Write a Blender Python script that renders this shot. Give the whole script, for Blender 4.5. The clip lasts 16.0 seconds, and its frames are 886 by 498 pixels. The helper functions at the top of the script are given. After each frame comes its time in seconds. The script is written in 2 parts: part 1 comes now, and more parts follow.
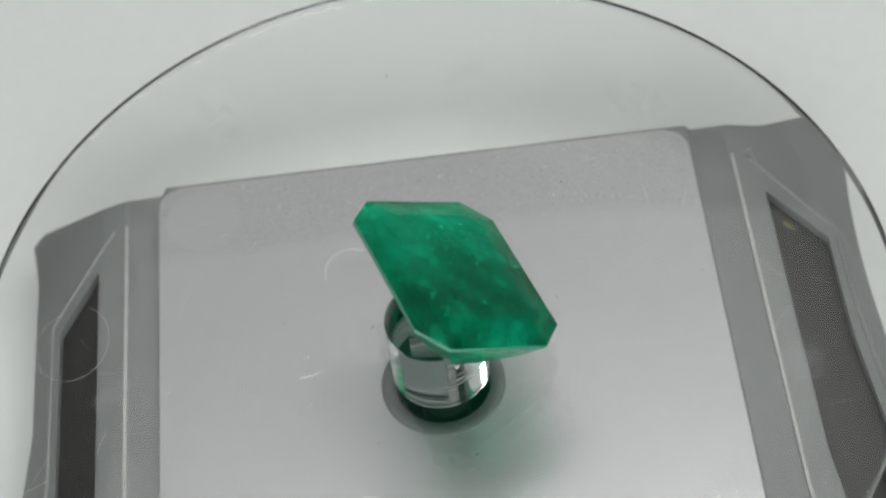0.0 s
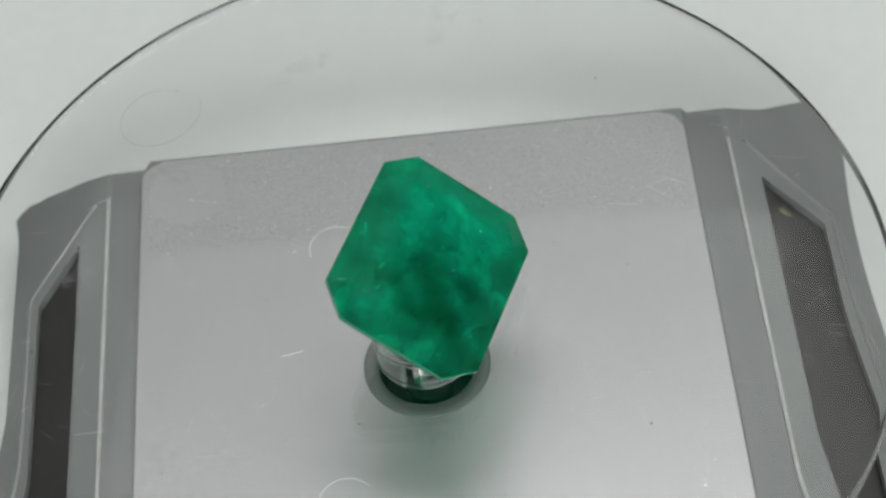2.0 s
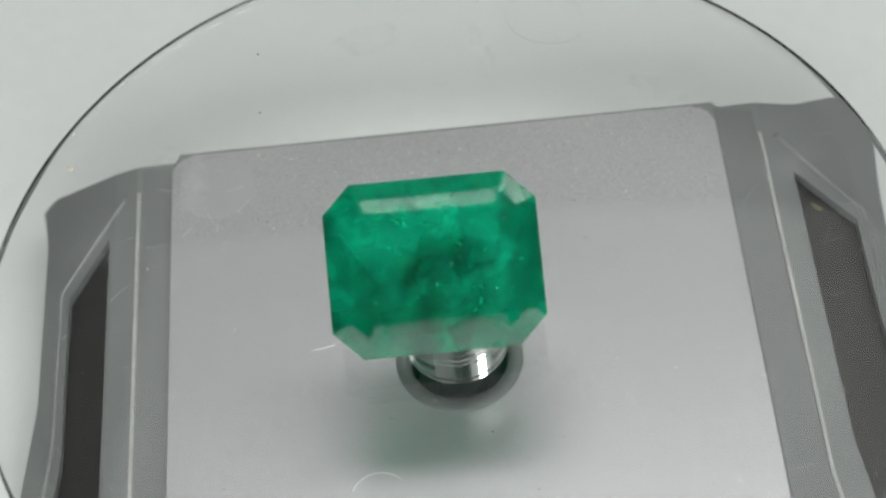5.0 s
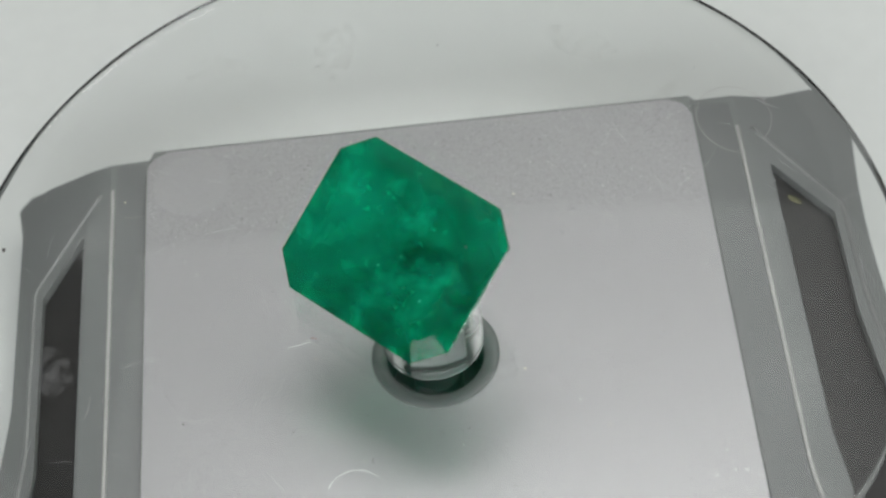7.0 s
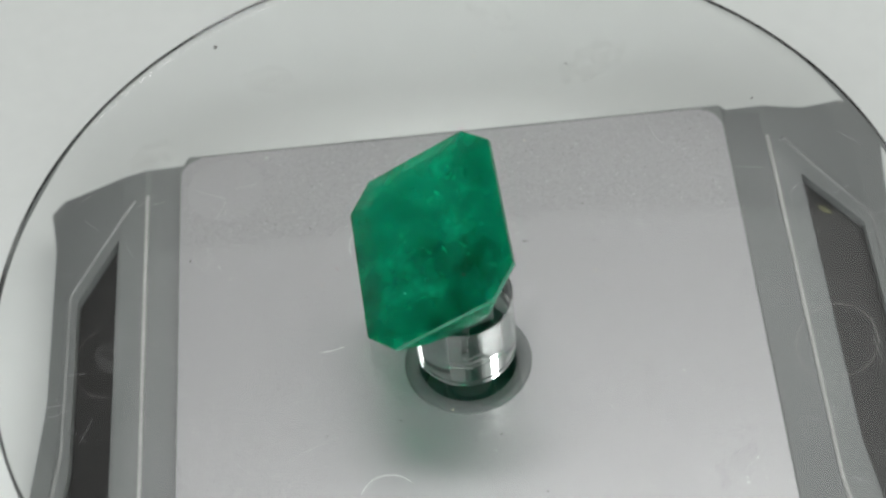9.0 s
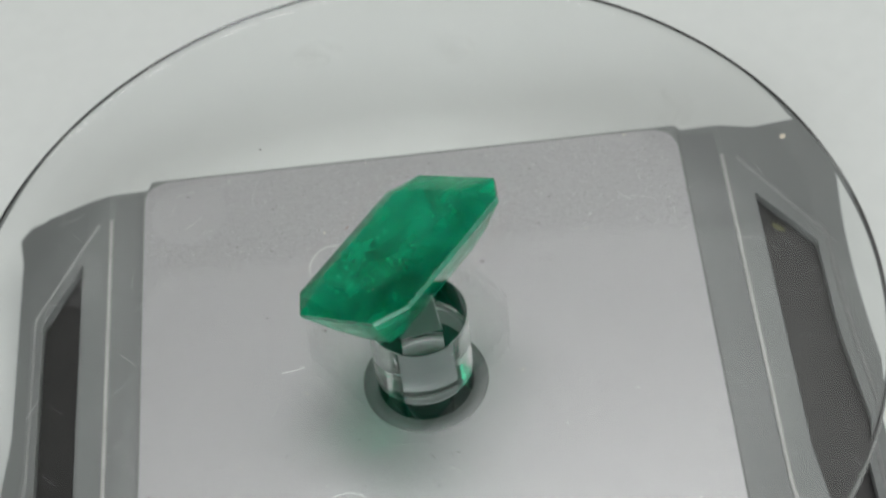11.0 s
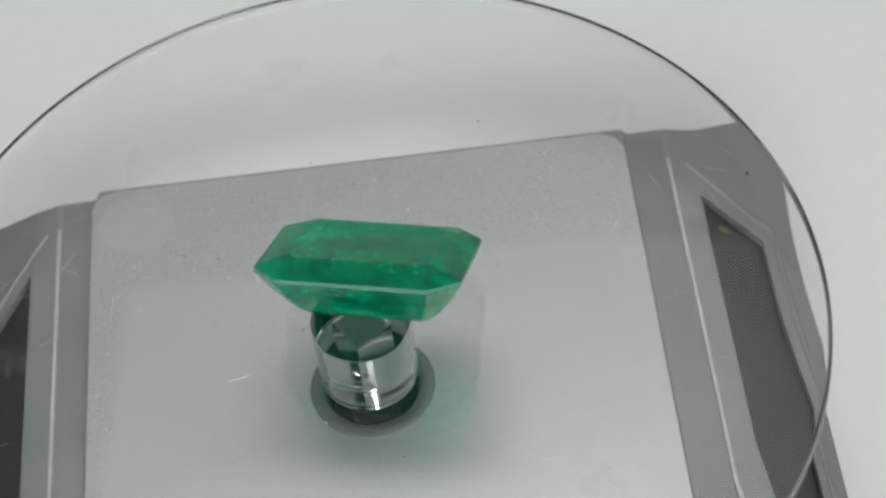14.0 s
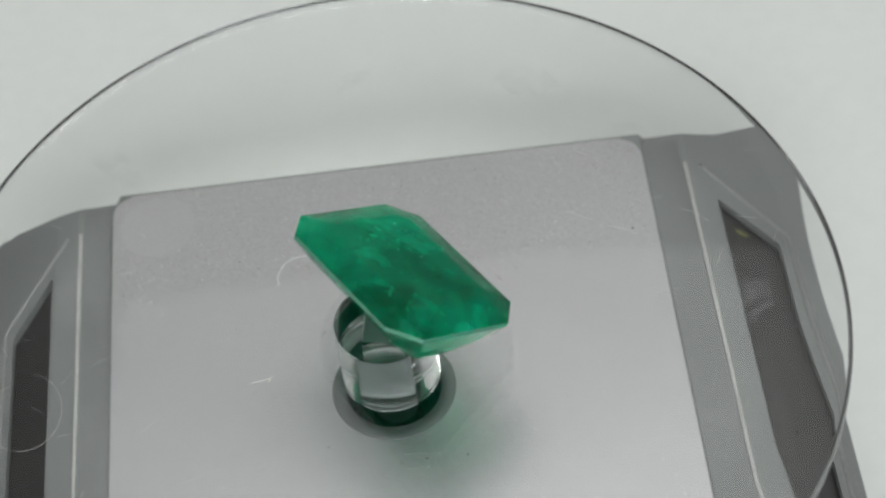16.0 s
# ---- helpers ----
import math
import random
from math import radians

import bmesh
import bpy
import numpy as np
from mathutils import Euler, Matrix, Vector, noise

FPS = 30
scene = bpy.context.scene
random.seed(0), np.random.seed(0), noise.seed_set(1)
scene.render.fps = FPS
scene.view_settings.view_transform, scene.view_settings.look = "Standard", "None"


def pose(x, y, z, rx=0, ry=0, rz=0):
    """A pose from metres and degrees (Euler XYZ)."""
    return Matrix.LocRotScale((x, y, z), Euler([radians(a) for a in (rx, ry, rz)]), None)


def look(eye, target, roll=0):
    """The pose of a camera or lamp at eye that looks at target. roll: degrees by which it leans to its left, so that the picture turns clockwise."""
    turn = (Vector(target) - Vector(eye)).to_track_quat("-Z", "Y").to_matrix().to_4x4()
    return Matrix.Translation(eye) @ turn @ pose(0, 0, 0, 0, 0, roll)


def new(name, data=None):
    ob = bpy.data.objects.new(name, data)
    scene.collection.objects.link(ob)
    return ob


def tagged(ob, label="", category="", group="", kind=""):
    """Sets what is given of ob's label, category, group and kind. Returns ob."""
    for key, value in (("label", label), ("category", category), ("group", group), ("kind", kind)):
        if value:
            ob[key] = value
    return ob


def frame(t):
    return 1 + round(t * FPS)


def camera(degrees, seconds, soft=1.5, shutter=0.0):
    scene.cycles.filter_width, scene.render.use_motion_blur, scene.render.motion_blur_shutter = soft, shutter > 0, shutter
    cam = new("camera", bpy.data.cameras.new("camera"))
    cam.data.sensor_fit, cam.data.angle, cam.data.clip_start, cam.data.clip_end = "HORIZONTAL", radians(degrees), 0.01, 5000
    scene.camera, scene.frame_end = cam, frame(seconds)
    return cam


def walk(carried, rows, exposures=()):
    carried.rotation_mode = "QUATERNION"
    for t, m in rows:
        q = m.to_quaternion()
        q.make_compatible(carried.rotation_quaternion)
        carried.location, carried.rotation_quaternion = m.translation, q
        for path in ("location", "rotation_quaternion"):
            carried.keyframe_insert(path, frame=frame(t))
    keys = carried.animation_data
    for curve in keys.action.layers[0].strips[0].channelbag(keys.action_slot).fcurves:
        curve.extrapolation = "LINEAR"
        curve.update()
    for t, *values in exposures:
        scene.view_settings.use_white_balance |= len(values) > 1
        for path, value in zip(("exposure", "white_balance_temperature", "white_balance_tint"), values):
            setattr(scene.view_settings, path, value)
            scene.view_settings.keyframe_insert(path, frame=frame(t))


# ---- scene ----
cam = camera(25.23, 16.0, soft=2.5)
cam.data.dof.use_dof, cam.data.dof.focus_distance, cam.data.dof.aperture_fstop = True, 0.232, 32.0

# seconds, azimuth, elevation, lean (degrees), aim x, aim y, distance (metres)
ORBIT = [
    (0.0, 0.883, 52.525, -7.582, 0.00180, 0.02047, 0.25682),
    (0.5, 1.339, 52.456, -7.572, 0.00374, 0.01751, 0.25328),
    (1.0, 1.240, 52.629, -7.733, 0.00525, 0.01778, 0.25228),
    (1.5, 0.877, 52.599, -7.028, 0.00383, 0.01696, 0.25091),
    (2.0, 1.184, 52.428, -6.676, 0.00315, 0.01696, 0.24917),
    (2.5, 0.847, 52.703, -6.484, 0.00513, 0.01688, 0.25059),
    (3.0, 1.002, 52.441, -6.619, 0.00488, 0.01688, 0.24871),
    (3.5, 0.517, 52.789, -6.135, 0.00242, 0.01558, 0.24658),
    (4.0, 0.996, 52.735, -6.261, -0.00034, 0.01627, 0.24847),
    (6.5, 1.477, 52.571, -7.061, 0.00093, 0.01590, 0.24729),
    (7.0, 1.126, 52.657, -6.905, 0.00209, 0.01549, 0.24645),
    (7.5, 1.221, 52.800, -6.935, 0.00223, 0.01539, 0.24806),
    (8.0, 1.479, 52.433, -6.759, -0.00208, 0.01640, 0.24804),
    (10.5, 1.344, 52.557, -6.752, 0.00024, 0.01858, 0.25195),
    (11.0, 1.348, 51.899, -7.223, 0.00359, 0.01975, 0.25458),
    (11.5, 1.101, 51.677, -7.265, 0.00581, 0.02039, 0.25624),
    (12.0, 1.168, 51.648, -6.771, 0.00284, 0.01968, 0.25231),
    (12.5, 1.705, 51.412, -7.687, 0.00481, 0.01853, 0.25323),
    (13.0, 0.846, 51.414, -7.022, 0.00762, 0.02018, 0.25741),
    (13.5, 1.003, 50.946, -7.282, 0.00980, 0.02146, 0.25975),
    (14.0, 0.523, 51.621, -7.204, 0.01048, 0.01971, 0.25491),
    (14.5, 0.640, 51.790, -6.969, 0.00720, 0.01980, 0.25330),
    (15.0, 0.493, 51.602, -7.287, 0.00873, 0.02009, 0.25707),
    (15.5, 0.133, 51.560, -6.773, 0.00812, 0.02127, 0.26069),
    (16.0, 0.040, 51.293, -6.855, 0.00800, 0.02065, 0.25735),
]


def orbit(az, el, lean, tx, ty, d):
    az, el = radians(az), radians(el)
    back = Vector((math.cos(el) * math.sin(az), -math.cos(el) * math.cos(az), math.sin(el)))
    target = Vector((tx, ty, 0.0))
    return look(target + back * d, target, lean)


walk(cam, [(r[0], orbit(*r[1:])) for r in ORBIT], exposures=((0.0, -0.24), (16.0, -0.24)))

# ---------------------------------------------------------------- sizes (metres)
MM = 0.001
DISC_TOP, DISC_T, DISC_R = 0.01505, 0.0026, 0.05452
DISC_LOW = DISC_TOP - DISC_T
PLATE = -0.0013                      # height of the silver plate
TABLE = -0.0135
SOCKET = -9.0                        # degrees by which the square socket is turned in the hub
TURN = -21.6955                       # degrees a second, clockwise from above
CEIL, BACK, FRONT, SIDE = 1.7, 1.32, -1.6, 2.3

# ---------------------------------------------------------------- light
world = bpy.data.worlds.new("world")
scene.world = world
world.use_nodes = True
sky = world.node_tree.nodes.new("ShaderNodeTexSky")
sky.sky_type, sky.sun_disc = "NISHITA", False
sky.sun_elevation, sky.sun_rotation = radians(40), radians(180)
world.node_tree.links.new(sky.outputs[0], world.node_tree.nodes["Background"].inputs[0])
world.node_tree.nodes["Background"].inputs[1].default_value = 0.1


def area_light(name, eye, target, sx, sy, watts, colour):
    data = bpy.data.lights.new(name, "AREA")
    data.shape, data.size, data.size_y, data.energy, data.color = "RECTANGLE", sx, sy, watts, colour
    ob = new(name, data)
    ob.matrix_world = look(eye, target)
    return ob


area_light("ceiling_panel_light", (0.75, 0.62, CEIL - 0.02), (0.75, 0.6201, 0), 2.4, 1.25, 3.6, (0.99, 1.0, 0.985)).rotation_euler.rotate_axis("Z", radians(-6.5))
area_light("lamp_light", (0.25, 0.28, 1.42), (0.25, 0.0, 0.0), 1.3, 0.25, 12.0, (0.99, 1.0, 0.985)).matrix_world = pose(0.36, 0.27, 1.42, 0, 0, -2)
area_light("window_light", (0.3, FRONT + 0.01, 0.70), (0.3, 0, 0.70), 3.2, 0.66, 46, (0.97, 0.99, 1.0))

# ---------------------------------------------------------------- materials


def material(name):
    m = bpy.data.materials.new(name)
    m.use_nodes = True
    return m, m.node_tree.nodes, m.node_tree.links, m.node_tree.nodes["Principled BSDF"]


def surface(name, colour, rough=0.5, metal=0.0, grain=900.0, vary=0.12, patch=40.0, bump=0.00002, spec=0.5):
    """Painted, plastic or paper surface with a fine grain and broad uneven patches."""
    m, n, l, p = material(name)
    co = n.new("ShaderNodeTexCoord")
    fine, broad = n.new("ShaderNodeTexNoise"), n.new("ShaderNodeTexNoise")
    fine.inputs["Scale"].default_value, fine.inputs["Detail"].default_value = grain, 4
    broad.inputs["Scale"].default_value, broad.inputs["Detail"].default_value = patch, 5
    mix = n.new("ShaderNodeMath")
    mix.operation = "MULTIPLY_ADD"
    l.new(co.outputs["Object"], fine.inputs["Vector"])
    l.new(co.outputs["Object"], broad.inputs["Vector"])
    mix.inputs[1].default_value = 0.55
    l.new(fine.outputs["Fac"], mix.inputs[0])
    half = n.new("ShaderNodeMath")
    half.operation = "MULTIPLY"
    half.inputs[1].default_value = 0.45
    l.new(broad.outputs["Fac"], half.inputs[0])
    l.new(half.outputs[0], mix.inputs[2])
    ramp = n.new("ShaderNodeValToRGB")
    ramp.color_ramp.elements[0].position, ramp.color_ramp.elements[1].position = 0.3, 0.7
    ramp.color_ramp.elements[0].color = (*[c * (1 - vary) for c in colour], 1)
    ramp.color_ramp.elements[1].color = (*[min(1, c * (1 + vary)) for c in colour], 1)
    l.new(mix.outputs[0], ramp.inputs[0])
    l.new(ramp.outputs[0], p.inputs["Base Color"])
    b = n.new("ShaderNodeBump")
    b.inputs["Strength"].default_value, b.inputs["Distance"].default_value = 0.4, bump
    l.new(fine.outputs["Fac"], b.inputs["Height"])
    l.new(b.outputs[0], p.inputs["Normal"])
    p.inputs["Roughness"].default_value, p.inputs["Metallic"].default_value = rough, metal
    p.inputs["Specular IOR Level"].default_value = spec
    return m


def clear(name, colour, ior, rough=0.0):
    m, n, l, p = material(name)
    p.inputs["Base Color"].default_value = (*colour, 1)
    p.inputs["Transmission Weight"].default_value = 1.0
    p.inputs["IOR"].default_value, p.inputs["Roughness"].default_value = ior, rough
    return m


SILVER = surface("silver_paint", (0.325, 0.322, 0.325), 0.37, 0.75, 5200, 0.20, 3400, 0.00003)
GREY = surface("grey_plastic", (0.122, 0.129, 0.125), 0.5, 0.0, 1500, 0.10, 70)
CHANNEL = surface("dark_grey_plastic", (0.092, 0.097, 0.094), 0.5, 0.0, 1500, 0.08, 70)
LIP = surface("mid_grey_edge", (0.142, 0.146, 0.142), 0.4, 0.0, 1200, 0.2, 200)
RIDGE = surface("pale_grey_edge", (0.28, 0.28, 0.265), 0.35, 0.0, 1200, 0.2, 200)
PANEL = surface("dark_solar_film", (0.017, 0.0162, 0.0158), 0.40, 0.0, 400, 0.35, 110, 0.000004)
COLLAR = surface("collar_grey", (0.062, 0.068, 0.066), 0.45, 0.0, 1500, 0.08, 70)
BLACK = surface("black_recess", (0.006, 0.010, 0.010), 0.6, 0.0, 900, 0.3, 90, 0.00002, 0.15)
PAPER = surface("white_paper", (0.630, 0.650, 0.630), 0.75, 0.0, 300, 0.03, 9, 0.0001, 0.3)
WALL = surface("grey_wall", (0.33, 0.33, 0.32), 0.9, 0.0, 60, 0.03, 2, 0.0003, 0.2)
MARK = surface("pale_silver_spot", (0.343, 0.340, 0.343), 0.37, 0.75, 2600, 0.05, 60)
WHITE_MARK = surface("white_mark", (0.62, 0.62, 0.62), 0.5, 0.0, 900, 0.05, 60)
GLITTER = surface("bright_silver_grain", (0.52, 0.52, 0.52), 0.30, 0.7, 2000, 0.1, 300)
SPECK = surface("dark_speck", (0.05, 0.045, 0.04), 0.8, 0.0, 900, 0.3, 60)
GLUE = surface("yellow_glue", (0.085, 0.085, 0.03), 0.4, 0.0, 1500, 0.3, 300)
DUST = surface("pale_dust", (0.62, 0.56, 0.45), 0.9, 0.0, 2000, 0.2, 400)
FIBRE = surface("fibre", (0.35, 0.33, 0.32), 0.8, 0.0, 2000, 0.2, 400)
RED_FIBRE = surface("red_fibre", (0.20, 0.07, 0.05), 0.8, 0.0, 2000, 0.2, 400)
ACRYLIC = clear("clear_acrylic", (0.985, 0.995, 0.99), 1.49)
GROUND_EDGE = clear("ground_acrylic_edge", (0.985, 0.995, 0.99), 1.49, 0.16)
# grey standing in for the reflections seen in the hub's hollow socket
SOCKET_REFLECTION = surface("socket_reflection_grey", (0.065, 0.073, 0.071), 0.45, 0.15, 900, 0.14, 250)
HUB_ACRYLIC = clear("clear_hub_acrylic", (0.965, 0.995, 0.985), 1.49)


def emerald():
    """Green beryl: clear between facets, clouded inside by uneven veils, dark flecks and pale glints."""
    m, n, l, p = material("emerald")
    out = n["Material Output"]
    co = n.new("ShaderNodeTexCoord")
    veil = n.new("ShaderNodeTexNoise")
    veil.inputs["Scale"].default_value, veil.inputs["Detail"].default_value = 210, 8
    veil.inputs["Distortion"].default_value = 0.25
    l.new(co.outputs["Object"], veil.inputs["Vector"])
    cloud = n.new("ShaderNodeValToRGB")
    e = cloud.color_ramp.elements
    e[0].position, e[0].color = 0.32, (0.0003, 0.030, 0.014, 1)
    e[1].position, e[1].color = 0.74, (0.004, 0.37, 0.19, 1)
    mid = e.new(0.5)
    mid.color = (0.0008, 0.145, 0.072, 1)
    l.new(veil.outputs["Fac"], cloud.inputs[0])
    body = n.new("ShaderNodeBsdfPrincipled")
    l.new(cloud.outputs[0], body.inputs["Base Color"])
    body.inputs["Roughness"].default_value = 0.04
    body.inputs["IOR"].default_value = 1.45
    body.inputs["Specular IOR Level"].default_value = 0.10
    body.inputs["Subsurface Weight"].default_value = 0.6
    body.inputs["Subsurface Radius"].default_value = (0.0004, 0.004, 0.002)
    body.inputs["Subsurface Scale"].default_value = 1.0
    p.inputs["Base Color"].default_value = (0.003, 0.52, 0.275, 1)
    p.inputs["Transmission Weight"].default_value = 1.0
    p.inputs["IOR"].default_value, p.inputs["Roughness"].default_value = 1.48, 0.03
    share = n.new("ShaderNodeTexNoise")
    share.inputs["Scale"].default_value, share.inputs["Detail"].default_value = 420, 4
    l.new(co.outputs["Object"], share.inputs["Vector"])
    fac = n.new("ShaderNodeMapRange")
    fac.inputs["From Min"].default_value, fac.inputs["From Max"].default_value = 0.3, 0.7
    fac.inputs["To Min"].default_value, fac.inputs["To Max"].default_value = 0.38, 0.76
    l.new(share.outputs["Fac"], fac.inputs["Value"])
    mix = n.new("ShaderNodeMixShader")
    l.new(fac.outputs[0], mix.inputs[0])
    l.new(p.outputs[0], mix.inputs[1])
    l.new(body.outputs[0], mix.inputs[2])
    veils = n.new("ShaderNodeBsdfTransparent")
    veils.inputs["Color"].default_value = (0.04, 0.92, 0.64, 1)
    thin = n.new("ShaderNodeMixShader")
    thin.inputs[0].default_value = 0.31
    l.new(mix.outputs[0], thin.inputs[1])
    l.new(veils.outputs[0], thin.inputs[2])
    l.new(thin.outputs[0], out.inputs["Surface"])
    return m


FLECK = surface("dark_green_fleck", (0.002, 0.03, 0.014), 0.6, 0.0, 3000, 0.3, 600)
FEATHER = surface("pale_green_feather", (0.06, 0.52, 0.35), 0.3, 0.0, 3000, 0.2, 600)
EMERALD = emerald()
GIRDLE = surface("polished_girdle", (0.004, 0.16, 0.09), 0.16, 0.0, 3000, 0.3, 600, 0.00001, 1.0)
GIRDLE.node_tree.nodes["Principled BSDF"].inputs["IOR"].default_value = 1.75


def smear():
    """A dried, broken film that barely whitens the clear disc."""
    m, n, l, p = material("dried_smear")
    co, tex, ramp = n.new("ShaderNodeTexCoord"), n.new("ShaderNodeTexNoise"), n.new("ShaderNodeMapRange")
    tex.inputs["Scale"].default_value, tex.inputs["Detail"].default_value, tex.inputs["Distortion"].default_value = 420, 6, 1.5
    l.new(co.outputs["Object"], tex.inputs["Vector"])
    ramp.inputs["From Min"].default_value, ramp.inputs["From Max"].default_value = 0.38, 0.8
    ramp.inputs["To Min"].default_value, ramp.inputs["To Max"].default_value = 0.0, 0.10
    l.new(tex.outputs["Fac"], ramp.inputs["Value"])
    see, mix = n.new("ShaderNodeBsdfTransparent"), n.new("ShaderNodeMixShader")
    p.inputs["Base Color"].default_value, p.inputs["Roughness"].default_value = (0.85, 0.85, 0.85, 1), 0.9
    l.new(ramp.outputs[0], mix.inputs[0])
    l.new(see.outputs[0], mix.inputs[1])
    l.new(p.outputs[0], mix.inputs[2])
    l.new(mix.outputs[0], n["Material Output"].inputs["Surface"])
    return m


SMEAR = smear()

# ---------------------------------------------------------------- mesh helpers


def mesh_of(name, bm, mat, smooth=False):
    me = bpy.data.meshes.new(name)
    bmesh.ops.recalc_face_normals(bm, faces=bm.faces)
    bm.to_mesh(me)
    bm.free()
    me.materials.append(mat)
    for poly in me.polygons:
        poly.use_smooth = smooth
    return me


def part(name, bm, mat, parent, label="", smooth=False):
    ob = new(name, mesh_of(name, bm, mat, smooth))
    ob.parent = parent
    if label:
        tagged(ob, label)
    return ob


def box(bm, x0, x1, y0, y1, z0, z1, bevel=0.0):
    r = bmesh.ops.create_cube(bm, size=1.0, matrix=Matrix.LocRotScale(((x0 + x1) / 2, (y0 + y1) / 2, (z0 + z1) / 2), None, (x1 - x0, y1 - y0, z1 - z0)))
    if bevel:
        edges = {e for v in r["verts"] for e in v.link_edges}
        bmesh.ops.bevel(bm, geom=list(edges), offset=bevel, segments=2, affect="EDGES")


def lathe(bm, profile, steps=96, closed=False, cx=0.0, cy=0.0):
    """Turn a profile of (radius, z) about the upright axis."""
    rings = []
    for r, z in profile:
        if r <= 1e-9:
            rings.append([bm.verts.new((cx, cy, z))])
        else:
            rings.append([bm.verts.new((cx + r * math.cos(2 * math.pi * i / steps), cy + r * math.sin(2 * math.pi * i / steps), z)) for i in range(steps)])
    pairs = list(zip(rings, rings[1:]))
    if closed:
        pairs.append((rings[-1], rings[0]))
    for a, b in pairs:
        for i in range(steps):
            j = (i + 1) % steps
            if len(a) == 1:
                bm.faces.new((a[0], b[i], b[j]))
            elif len(b) == 1:
                bm.faces.new((a[i], a[j], b[0]))
            else:
                bm.faces.new((a[i], a[j], b[j], b[i]))


def prism(bm, outline, z0, z1, bevel=0.0):
    """An upright prism over a plan outline; z1 may be a function of x."""
    top = z1 if callable(z1) else (lambda x: z1)
    low = z0 if callable(z0) else (lambda x: z0)
    lo = [bm.verts.new((x, y, low(x))) for x, y in outline]
    hi = [bm.verts.new((x, y, top(x))) for x, y in outline]
    bm.faces.new(lo)
    face = bm.faces.new(hi)
    k = len(outline)
    for i in range(k):
        bm.faces.new((lo[i], lo[(i + 1) % k], hi[(i + 1) % k], hi[i]))
    if bevel:
        bmesh.ops.bevel(bm, geom=list(face.edges), offset=bevel, segments=2, affect="EDGES")


def rounded(x0, x1, y0, y1, r, steps=8):
    pts = []
    for cx, cy, a in ((x1 - r, y1 - r, 0), (x0 + r, y1 - r, 90), (x0 + r, y0 + r, 180), (x1 - r, y0 + r, 270)):
        for i in range(steps + 1):
            t = radians(a + 90 * i / steps)
            pts.append((cx + r * math.cos(t), cy + r * math.sin(t)))
    return pts


def thread(bm, pts, r, sides=5):
    """A thin round strand through points."""
    rings = []
    for i, c in enumerate(pts):
        c = Vector(c)
        d = (Vector(pts[min(i + 1, len(pts) - 1)]) - Vector(pts[max(i - 1, 0)])).normalized()
        u = d.orthogonal().normalized()
        w = d.cross(u)
        rings.append([bm.verts.new(c + r * (math.cos(2 * math.pi * k / sides) * u + math.sin(2 * math.pi * k / sides) * w)) for k in range(sides)])
    for a, b in zip(rings, rings[1:]):
        for k in range(sides):
            bm.faces.new((a[k], a[(k + 1) % sides], b[(k + 1) % sides], b[k]))
    bm.faces.new(rings[0])
    bm.faces.new(rings[-1][::-1])


# ---------------------------------------------------------------- room


def room():
    def slab(name, x0, x1, y0, y1, z0, z1, mat, label, cat):
        bm = bmesh.new()
        box(bm, x0, x1, y0, y1, z0, z1)
        tagged(new(name, mesh_of(name, bm, mat)), label, cat, kind="structure")

    floor = -0.78
    slab("floor", -SIDE, SIDE, FRONT, BACK, floor - 0.05, floor, WALL, "plain grey floor of the room", "floor")
    slab("ceiling", -SIDE, SIDE, FRONT, BACK, CEIL, CEIL + 0.05, WALL, "plain grey ceiling of the room", "ceiling")
    slab("wall_north", -SIDE, SIDE, BACK, BACK + 0.1, floor, CEIL, WALL, "plain grey painted wall", "wall")
    slab("wall_west", -SIDE - 0.1, -SIDE, FRONT, BACK, floor, CEIL, WALL, "plain grey painted wall", "wall")
    slab("wall_east", SIDE, SIDE + 0.1, FRONT, BACK, floor, CEIL, WALL, "plain grey painted wall", "wall")
    bm = bmesh.new()
    box(bm, -SIDE, SIDE, FRONT - 0.1, FRONT, floor, 0.365)
    box(bm, -SIDE, SIDE, FRONT - 0.1, FRONT, 1.035, CEIL)
    box(bm, -SIDE, -1.32, FRONT - 0.1, FRONT, 0.365, 1.035)
    box(bm, 1.92, SIDE, FRONT - 0.1, FRONT, 0.365, 1.035)
    tagged(new("wall_south", mesh_of("wall_south", bm, WALL)), "grey painted wall with a wide window opening", "wall", kind="structure")


def table():
    bm = bmesh.new()
    box(bm, -0.8, 0.8, -0.45, 0.75, TABLE - 0.03, TABLE, 0.003)
    tagged(new("table_top", mesh_of("table_top", bm, PAPER)), "smooth matt white table top under the turntable", "table", kind="structure")


# ---------------------------------------------------------------- turntable base


def flap(x):
    """Height of the base's shell across its width: level beside the plate, falling away past the ridges."""
    a = abs(x - 0.0008) / MM
    knots = ((0, -0.2), (35.2, -0.2), (36.0, -0.9), (41.0, -0.8), (44.0, -1.5), (55.0, -3.6 if x > 0 else -5.6))
    for (x0, z0), (x1, z1) in zip(knots, knots[1:]):
        if a <= x1:
            return PLATE + (z0 + (z1 - z0) * (a - x0) / (x1 - x0)) * MM
    return PLATE - (3.6 if x > 0 else 5.6) * MM


def panel_outline(s, grow=0.0):
    c = 0.0009
    a, b, y1, y2 = (0.0439 if s > 0 else 0.0446) - grow, (0.0507 if s > 0 else 0.0500) + grow, 0.0250 + grow, 0.0172 + grow * 0.6
    pts = [(a, -0.031 - grow), (b, -0.027 - grow), (b, y2), (a, y1)]
    pts = [(c + s * x, y) for x, y in pts]
    return pts if s > 0 else pts[::-1]


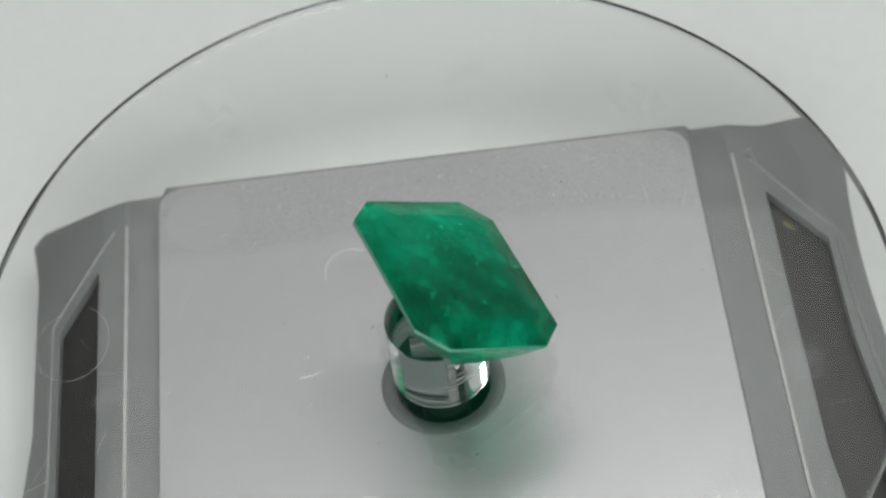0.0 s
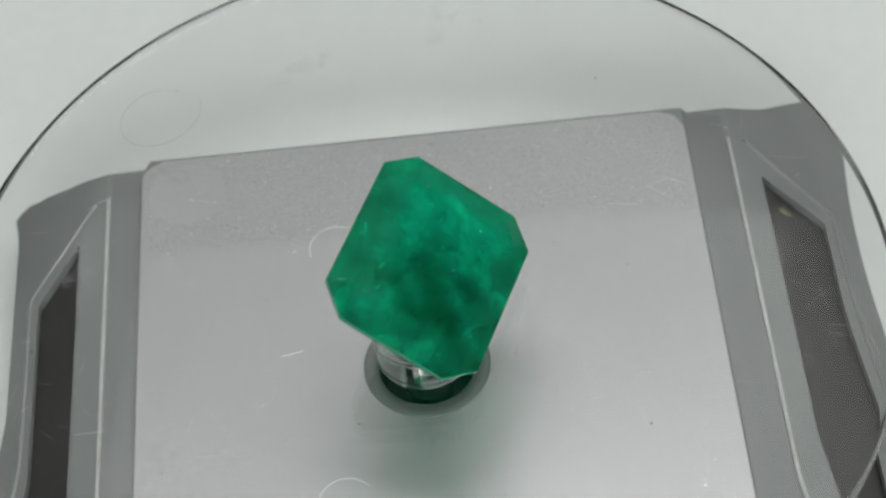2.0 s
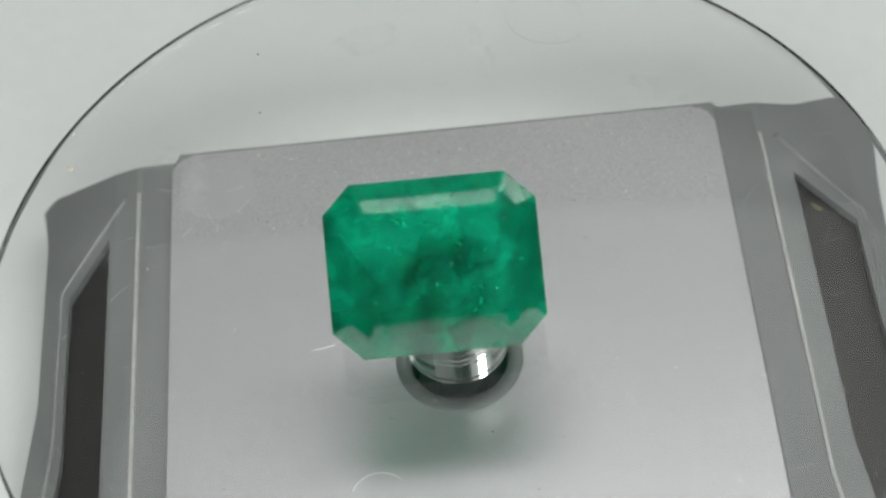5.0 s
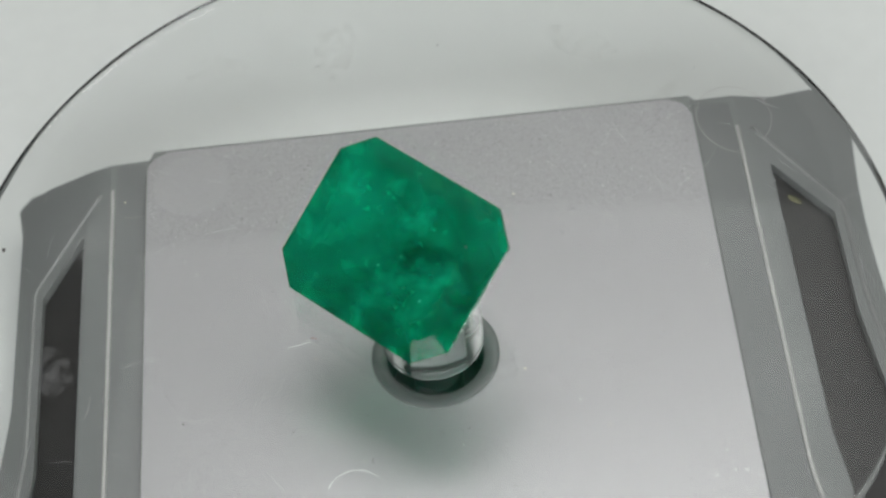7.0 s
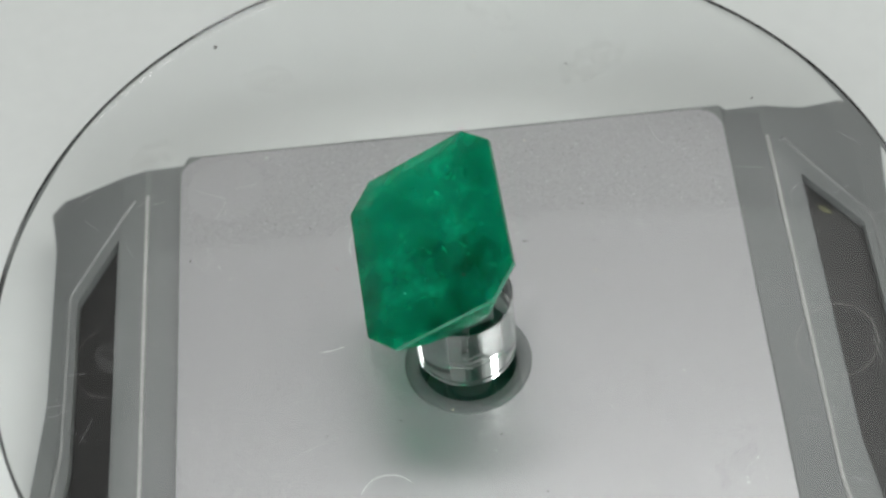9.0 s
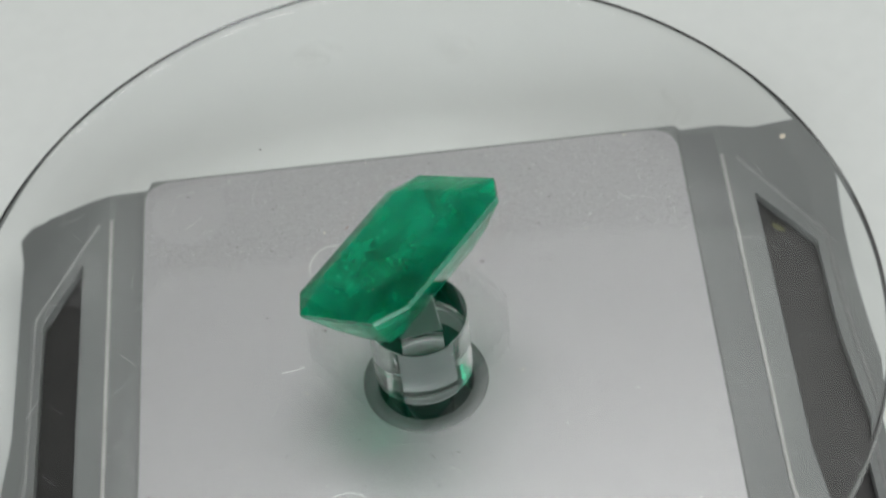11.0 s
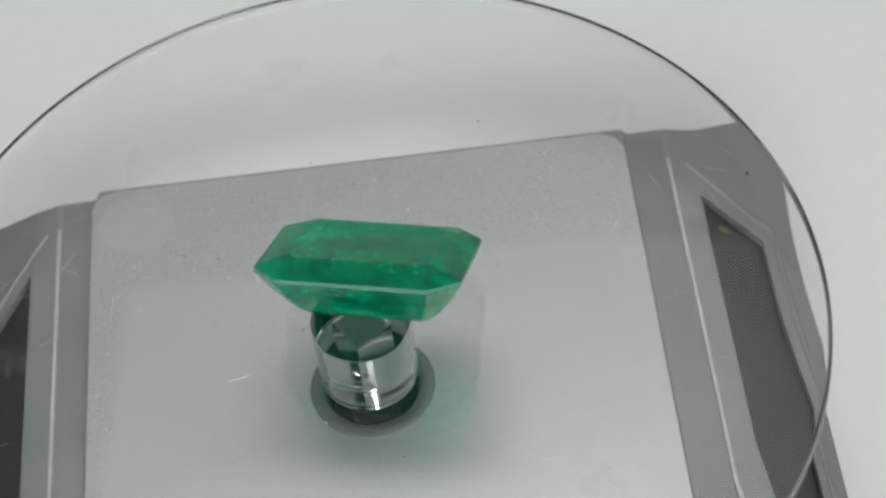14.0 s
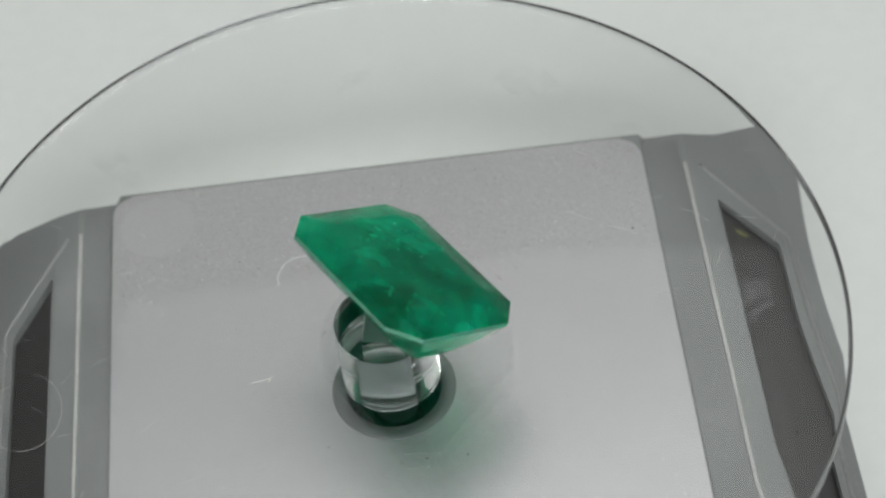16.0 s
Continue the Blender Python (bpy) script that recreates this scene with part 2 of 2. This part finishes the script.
def turntable_base():
    base = tagged(new("solar_turntable"), "silver and grey plastic turntable with two dark solar panels", "turntable")
    # shell: a loft across its width
    bm = bmesh.new()
    c = 0.0008
    cuts = sorted({c + s * (x + ((0.7 if s > 0 else 0.4) * (x > 51))) * MM for s in (-1, 1) for x in (0, 30, 35.2, 36, 38, 41, 42.5, 44, 46, 48, 50, 51.5, 52.5, 53)})
    yb = lambda x: 0.03722 - (0.0003 if x > c else 0.0008) * (abs(x - c) > 0.0355) + max(0.0, abs(x - c) - 0.0365) * (0.0 if x > c else -0.06) - max(0.0, abs(x - c) - 0.0505) ** 2 * 300
    cols = []
    for x in cuts:
        y = yb(x)
        edge = abs(x - c) > 0.0527
        cols.append([bm.verts.new(v) for v in ((x + (0.0004 if x > c else -0.0006) * edge, -y - 0.001, TABLE), (x, -y, flap(x) - 0.0006), (x, -y + 0.0006, flap(x)),
                                               (x, y - 0.0006, flap(x)), (x, y, flap(x) - 0.0006), (x + (0.0004 if x > c else -0.0006) * edge, y + 0.001, TABLE))])
    for p, q in zip(cols, cols[1:]):
        for i in range(5):
            bm.faces.new((p[i], q[i], q[i + 1], p[i + 1]))
        bm.faces.new((p[5], q[5], q[0], p[0]))
    bm.faces.new(cols[0])
    bm.faces.new(cols[-1])
    shell = part("shell", bm, GREY, base, "grey plastic shell with sloping sides")
    # recesses for the panels and the drive well
    bm = bmesh.new()
    for s in (-1, 1):
        prism(bm, panel_outline(s), lambda x: flap(x) - 0.0022, 0.01)
    lathe(bm, [(0, -0.009), (0.0061, -0.009), (0.0061, 0.01), (0, 0.01)], 64)
    cutter = new("cutter", mesh_of("cutter", bm, GREY))
    mod = shell.modifiers.new("cut", "BOOLEAN")
    mod.object, mod.solver = cutter, "EXACT"
    dep = bpy.context.evaluated_depsgraph_get()
    done = bpy.data.meshes.new_from_object(shell.evaluated_get(dep))
    shell.modifiers.clear()
    shell.data = done
    bpy.data.objects.remove(cutter)
    for s in (-1, 1):
        bm = bmesh.new()
        prism(bm, panel_outline(s, -0.00005), lambda x: flap(x) - 0.0021, lambda x: flap(x) - 0.0014)
        panel = part("solar_panel", bm, PANEL, base, "dark brown-black solar panel sunk in the base")
        # raised slanting edge above the panel
        bm = bmesh.new()
        c2, end = 0.0009, 0.0519 if s > 0 else 0.0512
        pts = [(0.0425 + (end - 0.0004 - 0.0425) * i / 14, 0.0309 - 0.0118 * i / 14) for i in range(15)]
        pts += [(end - 0.0001, 0.0185), (end, 0.0178)] + [(end, 0.0160 - 0.0023 * i) for i in range(21)]
        thread(bm, [(c2 + s * x, y, flap(c2 + s * x) - 0.0001) for x, y in pts], 0.00033, 8)
        part("panel_lip", bm, LIP, base, "rounded lip round the solar panel", True)
        bm = bmesh.new()
        bmesh.ops.create_icosphere(bm, subdivisions=2, radius=0.0008, matrix=Matrix.Translation((c2 + s * 0.0462, 0.0201, flap(c2 + s * 0.0462) - 0.0013)) @ Matrix.Rotation(radians(-45 * s), 4, "Z") @ Matrix.Diagonal((1.4, 0.5, 0.15, 1)))
        if s > 0:
            part("glue_spot", bm, GLUE, base, "small yellowish spot of glue")
        else:
            bm.free()
        bm = bmesh.new()
        x = 0.0008 + s * 0.04065
        box(bm, x - 0.0002, x + 0.0002, -0.0312, 0.0312, flap(x) - 0.0004, flap(x) + 0.0004, 0.0001)
        part("ridge", bm, RIDGE, base, "thin pale raised ridge")
        bm = bmesh.new()
        xa, xb = sorted((0.0003 + s * 0.0360, 0.0008 + s * 0.0402))
        prism(bm, [(xa, -0.0352), (xb, -0.0352), (xb, 0.0352), (xa, 0.0352)], lambda x: flap(x) - 0.0005, lambda x: flap(x) + 0.00006)
        part("channel", bm, CHANNEL, base, "darker grey strip beside the plate")
    # the silver plate with a round well
    bm = bmesh.new()
    prism(bm, rounded(0.0003 - 0.03565, 0.0003 + 0.03565, -0.03622, 0.03622, 0.0028), PLATE - 0.0012, PLATE, 0.00025)
    plate = part("top_plate", bm, SILVER, base, "flat silver painted plate with fine specks")
    bm = bmesh.new()
    lathe(bm, [(0, -0.009), (0.00605, -0.009), (0.00605, 0.01), (0, 0.01)], 64)
    cutter = new("cutter", mesh_of("cutter", bm, SILVER))
    mod = plate.modifiers.new("cut", "BOOLEAN")
    mod.object, mod.solver = cutter, "EXACT"
    dep = bpy.context.evaluated_depsgraph_get()
    done = bpy.data.meshes.new_from_object(plate.evaluated_get(dep))
    plate.modifiers.clear()
    plate.data = done
    bpy.data.objects.remove(cutter)
    # collar, well and spindle
    bm = bmesh.new()
    lathe(bm, [(0.0059, PLATE - 0.001), (0.0059, PLATE + 0.00015), (0.0074, PLATE + 0.00015), (0.0077, PLATE + 0.00002), (0.0077, PLATE - 0.0004)], 96, True)
    part("collar", bm, COLLAR, base, "grey ring round the drive well", True)
    bm = bmesh.new()
    lathe(bm, [(0, PLATE - 0.0072), (0.0059, PLATE - 0.0072), (0.0059, PLATE - 0.0002), (0.00586, PLATE - 0.0002), (0.00586, PLATE - 0.007), (0, PLATE - 0.007)], 64)
    part("well", bm, BLACK, base, "black round drive well")
    bm = bmesh.new()
    lathe(bm, [(0, PLATE - 0.0071), (0.0030, PLATE - 0.0071), (0.0030, PLATE - 0.0042), (0.0027, PLATE - 0.0038), (0, PLATE - 0.0038)], 48)
    part("spindle", bm, BLACK, base, "black drive spindle")
    # pale round spots at the plate's corners and thin ring marks
    for x, y, r in ((-0.0294, 0.0303, 0.0050),):
        bm = bmesh.new()
        lathe(bm, [(0, PLATE + 0.00003), (r, PLATE + 0.00003), (r + 0.0001, PLATE - 0.0001)], 48, False, x, y)
        part("round_spot", bm, MARK, base, "pale round spot in the silver paint")
    for x, y, a0, a1 in ((-0.0103, 0.0190, 60, 200), (-0.0105, -0.0183, 40, 160)):
        bm = bmesh.new()
        thread(bm, [(x + 0.0034 * math.cos(radians(a)), y + 0.0034 * math.sin(radians(a)), PLATE) for a in range(a0, a1 + 1, 7)], 0.00005)
        part("ring_mark", bm, WHITE_MARK, base, "thin white curved scratch")
    bm = bmesh.new()
    thread(bm, [(-0.0177, 0.0032, PLATE), (-0.0163, 0.0034, PLATE), (-0.0149, 0.0037, PLATE)], 0.00006)
    part("scratch", bm, WHITE_MARK, base, "short white scratch")
    rnd = random.Random(5)

    def lozenges(name, count, low, high, stretch, mat, label):
        verts, faces = [], []
        for i in range(count):
            x, y = rnd.uniform(-0.0345, 0.0345), rnd.uniform(-0.0345, 0.0352)
            if math.hypot(x, y) < 0.0085:
                continue
            r, t, k = rnd.uniform(low, high) * (1.7 if i % 19 == 0 else 1), rnd.uniform(0, math.pi), rnd.uniform(1, stretch)
            u, w, n = Vector((math.cos(t), math.sin(t), 0)) * r * k, Vector((-math.sin(t), math.cos(t), 0)) * r, len(verts)
            p = Vector((x, y, PLATE))
            verts += [p + u, p + w, p - u * rnd.uniform(0.6, 1), p - w, p + Vector((0, 0, r * 0.45))]
            faces += [(n, n + 1, n + 4), (n + 1, n + 2, n + 4), (n + 2, n + 3, n + 4), (n + 3, n, n + 4)]
        me = bpy.data.meshes.new(name)
        me.from_pydata(verts, [], faces)
        me.materials.append(mat)
        ob = tagged(new(name, me), label, kind="stuff")
        ob.parent = base

    lozenges("speck", 260, 0.00004, 0.00009, 2.6, SPECK, "tiny dark specks on the plate")
    lozenges("glitter", 1700, 0.00004, 0.00009, 2.2, GLITTER, "fine bright grains in the silver paint")
    lozenges("grain", 900, 0.00004, 0.00008, 2.2, GREY, "fine dark grains in the silver paint")
    return base


# ---------------------------------------------------------------- turning disc


def turntable_disc():
    disc = tagged(new("turntable_disc"), "clear round acrylic disc with dust and scratches above the turntable", "disc")
    bm = bmesh.new()
    # a rounded, polished rim; the top falls away gently towards it
    c, drop = 0.0006, 0.00036
    edge = [(DISC_R - c + c * math.cos(radians(a)), (DISC_LOW + c if a < 0 else DISC_TOP - drop - c) + c * math.sin(radians(a))) for a in (-90, -70, -50, -30, -10, 10, 30, 50, 70, 85)]
    edge += [(DISC_R - c - 0.0055 * k / 10, DISC_TOP - drop * (1 - k / 10) ** 2) for k in range(11)]
    lathe(bm, [(0, DISC_LOW), *edge, (0, DISC_TOP)], 320)
    glass = part("plate", bm, ACRYLIC, disc, "clear acrylic round plate with a polished edge")
    glass.data.materials.append(GROUND_EDGE)
    for p in glass.data.polygons:
        p.material_index = 1 if abs(p.normal.z) < 0.1 else 0
        p.use_smooth = -0.999 < p.normal.z < 0.999999
    glass.visible_shadow = False
    # hub: a clear cylinder with a square socket inside
    bm = bmesh.new()
    lo, hi = 0.0020, DISC_LOW - 0.00008
    lathe(bm, [(0, lo), (0.0057, lo), (0.0060, lo + 0.0002), (0.0060, lo + 0.0008), (0.00585, lo + 0.0009), (0.00585, lo + 0.0010), (0.0060, lo + 0.0011), (0.0060, hi - 0.0001), (0.0059, hi), (0, hi)], 96)
    bmesh.ops.recalc_face_normals(bm, faces=bm.faces)
    hub = part("hub", bm, HUB_ACRYLIC, disc, "clear round hub with a square socket inside")
    bm = bmesh.new()
    box(bm, -0.0025, 0.0025, -0.0025, 0.0025, lo - 0.001, hi - 0.0012)
    bm.transform(pose(0, 0, 0, 0, 0, SOCKET))
    cutter = new("cutter", mesh_of("cutter", bm, HUB_ACRYLIC))
    mod = hub.modifiers.new("cut", "BOOLEAN")
    mod.object, mod.solver = cutter, "EXACT"
    dep = bpy.context.evaluated_depsgraph_get()
    done = bpy.data.meshes.new_from_object(hub.evaluated_get(dep))
    hub.modifiers.clear()
    hub.data = done
    bpy.data.objects.remove(cutter)
    hub.visible_shadow = False
    # added block: its grey imitates reflections on the hollow socket's walls
    bm = bmesh.new()
    box(bm, -0.00242, 0.00242, -0.00242, 0.00242, lo + 0.0005, hi - 0.0014, 0.0001)
    bm.transform(pose(0, 0, 0, 0, 0, SOCKET))
    part("socket_reflection_block", bm, SOCKET_REFLECTION, disc, "added grey block standing in for reflections in the hollow socket")
    # dust, fibres and scratches; places in the disc's own frame
    rnd = random.Random(11)
    specks = [(-0.0503, -0.0042, 0.00036, DUST), (-0.0228, -0.0446, 0.00026, SPECK), (0.0085, -0.0309, 0.00013, SPECK), (0.0363, 0.0114, 0.00012, SPECK), (-0.0389, 0.0215, 0.00014, SPECK)]
    for i in range(26):
        r, t = 0.053 * math.sqrt(rnd.random()), rnd.uniform(0, 2 * math.pi)
        specks.append((r * math.cos(t), r * math.sin(t), rnd.uniform(0.00006, 0.00013), SPECK if i % 2 else DUST))
    for x, y, r, mat in specks:
        bm = bmesh.new()
        bmesh.ops.create_icosphere(bm, subdivisions=2, radius=r, matrix=Matrix.Translation((x, y, DISC_TOP + r * 0.3)) @ Matrix.Diagonal((1.2, 0.9, 0.5, 1)))
        for v in bm.verts:
            v.co += Vector((rnd.uniform(-1, 1), rnd.uniform(-1, 1), 0)) * r * 0.15
        part("dust_speck", bm, mat, disc)
    bm = bmesh.new()
    thread(bm, [(-0.0085 + 0.0047 * math.cos(0.3 * j + 0.4) * (1 + 0.01 * j), 0.0420 + 0.0044 * math.sin(0.3 * j + 0.4), DISC_TOP + 0.00003) for j in range(20)], 0.000028)
    part("fibre", bm, FIBRE, disc, "fine curled hair lying on the disc")
    bm = bmesh.new()
    thread(bm, [(0.00290, -0.01450, DISC_TOP + 0.00005), (0.00310, -0.01425, DISC_TOP + 0.0002), (0.00345, -0.01395, DISC_TOP + 0.0003)], 0.00005)
    part("fibre", bm, RED_FIBRE, disc, "short reddish fibre beside the stone")
    for i in range(3):
        t, r = rnd.uniform(0, 2 * math.pi), rnd.uniform(0.02, 0.047)
        cx, cy, k, a0 = r * math.cos(t), r * math.sin(t), rnd.uniform(0.002, 0.005), rnd.uniform(0, 6)
        bm = bmesh.new()
        thread(bm, [(cx + k * math.cos(a0 + 0.16 * j) * (1 + 0.02 * j), cy + k * math.sin(a0 + 0.16 * j), DISC_TOP + 0.00002) for j in range(rnd.randint(9, 18))], 0.000014)
        part("fibre", bm, FIBRE, disc, "fine hair lying on the disc")
    bm = bmesh.new()
    for i in range(190):
        t, r = rnd.uniform(0, 2 * math.pi), 0.054 * math.sqrt(rnd.uniform(0.25, 1))
        x, y, a, n = r * math.cos(t), r * math.sin(t), rnd.uniform(0, math.pi), rnd.uniform(0.0008, 0.005)
        bend = rnd.uniform(-0.6, 0.6)
        pts = []
        for j in range(5):
            pts.append((x, y, DISC_TOP + 0.000002))
            x, y, a = x + n / 5 * math.cos(a), y + n / 5 * math.sin(a), a + bend / 5
        if all(math.hypot(p[0], p[1]) < 0.0545 for p in pts):
            thread(bm, pts, rnd.uniform(0.000006, 0.000013), 4)
    for i in range(11):
        t, r = 2 * math.pi * (i + 0.5 * rnd.random()) / 11, rnd.uniform(0.037, 0.047)
        sx, sy, a0 = rnd.uniform(0.0025, 0.0055), rnd.uniform(0.0012, 0.0028), rnd.uniform(0, math.pi)
        sm = bmesh.new()
        pts = [sm.verts.new((r * math.cos(t) + sx * k * math.cos(a) * math.cos(a0) - sy * k * math.sin(a) * math.sin(a0),
                             r * math.sin(t) + sx * k * math.cos(a) * math.sin(a0) + sy * k * math.sin(a) * math.cos(a0), DISC_TOP + 0.000012))
               for a, k in ((2 * math.pi * j / 28, rnd.uniform(0.8, 1.15)) for j in range(28))]
        sm.faces.new(pts)
        film = part("smear", sm, SMEAR, disc, "faint whitish smear on the disc")
        film.visible_shadow = False
    scr = part("scratch", bm, WHITE_MARK, disc, "fine white hairline scratches")
    tagged(scr, kind="stuff")
    return disc


# ---------------------------------------------------------------- gemstone


def gemstone():
    A, B, C = 11.88 * MM, 9.755 * MM, 3.195 * MM

    def ring(inset, z):
        a, b, c = A - inset, B - inset, max(C - 0.586 * inset, 0.00035)
        pts = ((-a + c, b), (a - c, b), (a, b - c), (a, -b + c), (a - c, -b), (-a + c, -b), (-a, -b + c), (-a, b - c))
        return [bm.verts.new((x, y, z)) for x, y in pts]

    bm = bmesh.new()
    girdle = [v.co.copy() for v in ring(0.0, -0.4 * MM)]
    keel = [Vector((x * MM, y * MM, -8.2 * MM)) for x, y in ((-5.8, -0.5), (6.8, -0.5), (7.4, -0.8), (7.4, -1.2), (6.8, -1.5), (-5.8, -1.5), (-6.4, -1.2), (-6.4, -0.8))]
    for v in list(bm.verts):
        bm.verts.remove(v)
    rings = [[bm.verts.new(v) for v in keel]]
    for f, drop in ((0.70, 6.1), (0.36, 3.4)):
        rings.append([bm.verts.new((a.x + (b.x - a.x) * f, a.y + (b.y - a.y) * f, -0.4 * MM - drop * MM)) for a, b in zip(girdle, keel)])
    rings += [ring(0.0, -0.4 * MM), ring(0.0, 0.18 * MM), ring(2.1 * MM, 1.00 * MM), ring(3.7 * MM, 1.45 * MM)]
    bm.faces.new(rings[0][::-1])
    bm.faces.new(rings[-1])
    for p, q in zip(rings, rings[1:]):
        for i in range(8):
            bm.faces.new((p[i], p[(i + 1) % 8], q[(i + 1) % 8], q[i]))
    bmesh.ops.recalc_face_normals(bm, faces=bm.faces)
    bmesh.ops.bevel(bm, geom=list(bm.edges), offset=0.00005, segments=1, affect="EDGES")
    gem = tagged(new("emerald_gemstone"), "green octagonal step-cut emerald with cloudy inclusions, tilted on a clear disc", "gemstone")
    stone = part("stone", bm, EMERALD, gem, "faceted green emerald body")
    stone.data.materials.append(GIRDLE)
    for p in stone.data.polygons:
        if abs(p.normal.z) < 0.05 and abs(p.center.z) < 0.00045:
            p.material_index = 1
    # dark flecks and pale feathers just under the table
    rnd = random.Random(21)
    for i in range(46):
        x, y = rnd.uniform(-7.5, 7.5) * MM, rnd.uniform(-5.5, 5.5) * MM
        dark = i % 5 < 2
        if i < 9:
            x, y = rnd.gauss(4.5, 1.5) * MM, rnd.gauss(-3.5, 1.0) * MM
        z = 1.0 * MM - rnd.uniform(0.2, 1.4) * MM
        k = rnd.uniform(0.08, 0.26) * MM
        bm = bmesh.new()
        bmesh.ops.create_icosphere(bm, subdivisions=1, radius=k, matrix=pose(x, y, z, rnd.uniform(0, 180), rnd.uniform(0, 180), rnd.uniform(0, 180)) @ Matrix.Diagonal((rnd.uniform(1, 2.6), 1, 0.3, 1)))
        part("inclusion", bm, FLECK if dark else FEATHER, gem, "dark fleck inside the stone" if dark else "pale feather inside the stone")
    # tiny inclusions reaching the table's polish, in loose clusters; their glint is painted pale
    for i in range(24):
        cx, cy, sx = ((-5.5, -3.4, 0.8), (-1.0, -2.6, 1.2), (3.2, -1.0, 1.3), (5.6, -2.6, 0.9), (1.5, 1.8, 2.2))[i % 5]
        k = rnd.uniform(0.025, 0.055) * MM * (2.2 if i in (1, 13, 22) else 1)
        x, y = rnd.gauss(cx, sx) * MM, rnd.gauss(cy, 0.6) * MM
        if abs(x) > 7.9 * MM or abs(y) > 5.8 * MM:
            continue
        bm = bmesh.new()
        bmesh.ops.create_icosphere(bm, subdivisions=1, radius=k, matrix=pose(x, y, 1.44 * MM, 0, 0, rnd.uniform(0, 180)) @ Matrix.Diagonal((rnd.uniform(1, 2.4), 1, 0.3, 1)))
        part("glint", bm, FEATHER, gem, "tiny inclusion with its glint painted as pale green")
    bm = bmesh.new()
    bmesh.ops.create_icosphere(bm, subdivisions=1, radius=0.00014, matrix=Matrix.Translation((8.1 * MM, 4.3 * MM, 1.44 * MM)) @ Matrix.Diagonal((1.3, 1, 0.5, 1)))
    part("dust_speck", bm, SPECK, gem)
    return gem


room()
table()
turntable_base()
disc = turntable_disc()
gem = gemstone()

GEM_REST = Matrix(((0.9235, -0.3197, 0.2119, -0.000372), (0.3829, 0.7987, -0.4641, -0.003189), (-0.0209, 0.5098, 0.8601, 0.022651), (0, 0, 0, 1)))


def motions():
    times = [0.5 * i for i in range(33)]
    walk(disc, [(t, pose(0, 0, 0, 0, 0, TURN * (t - 4) - 10)) for t in times])
    walk(gem, [(t, pose(0, 0, 0, 0, 0, TURN * (t - 4)) @ GEM_REST) for t in times])


motions()
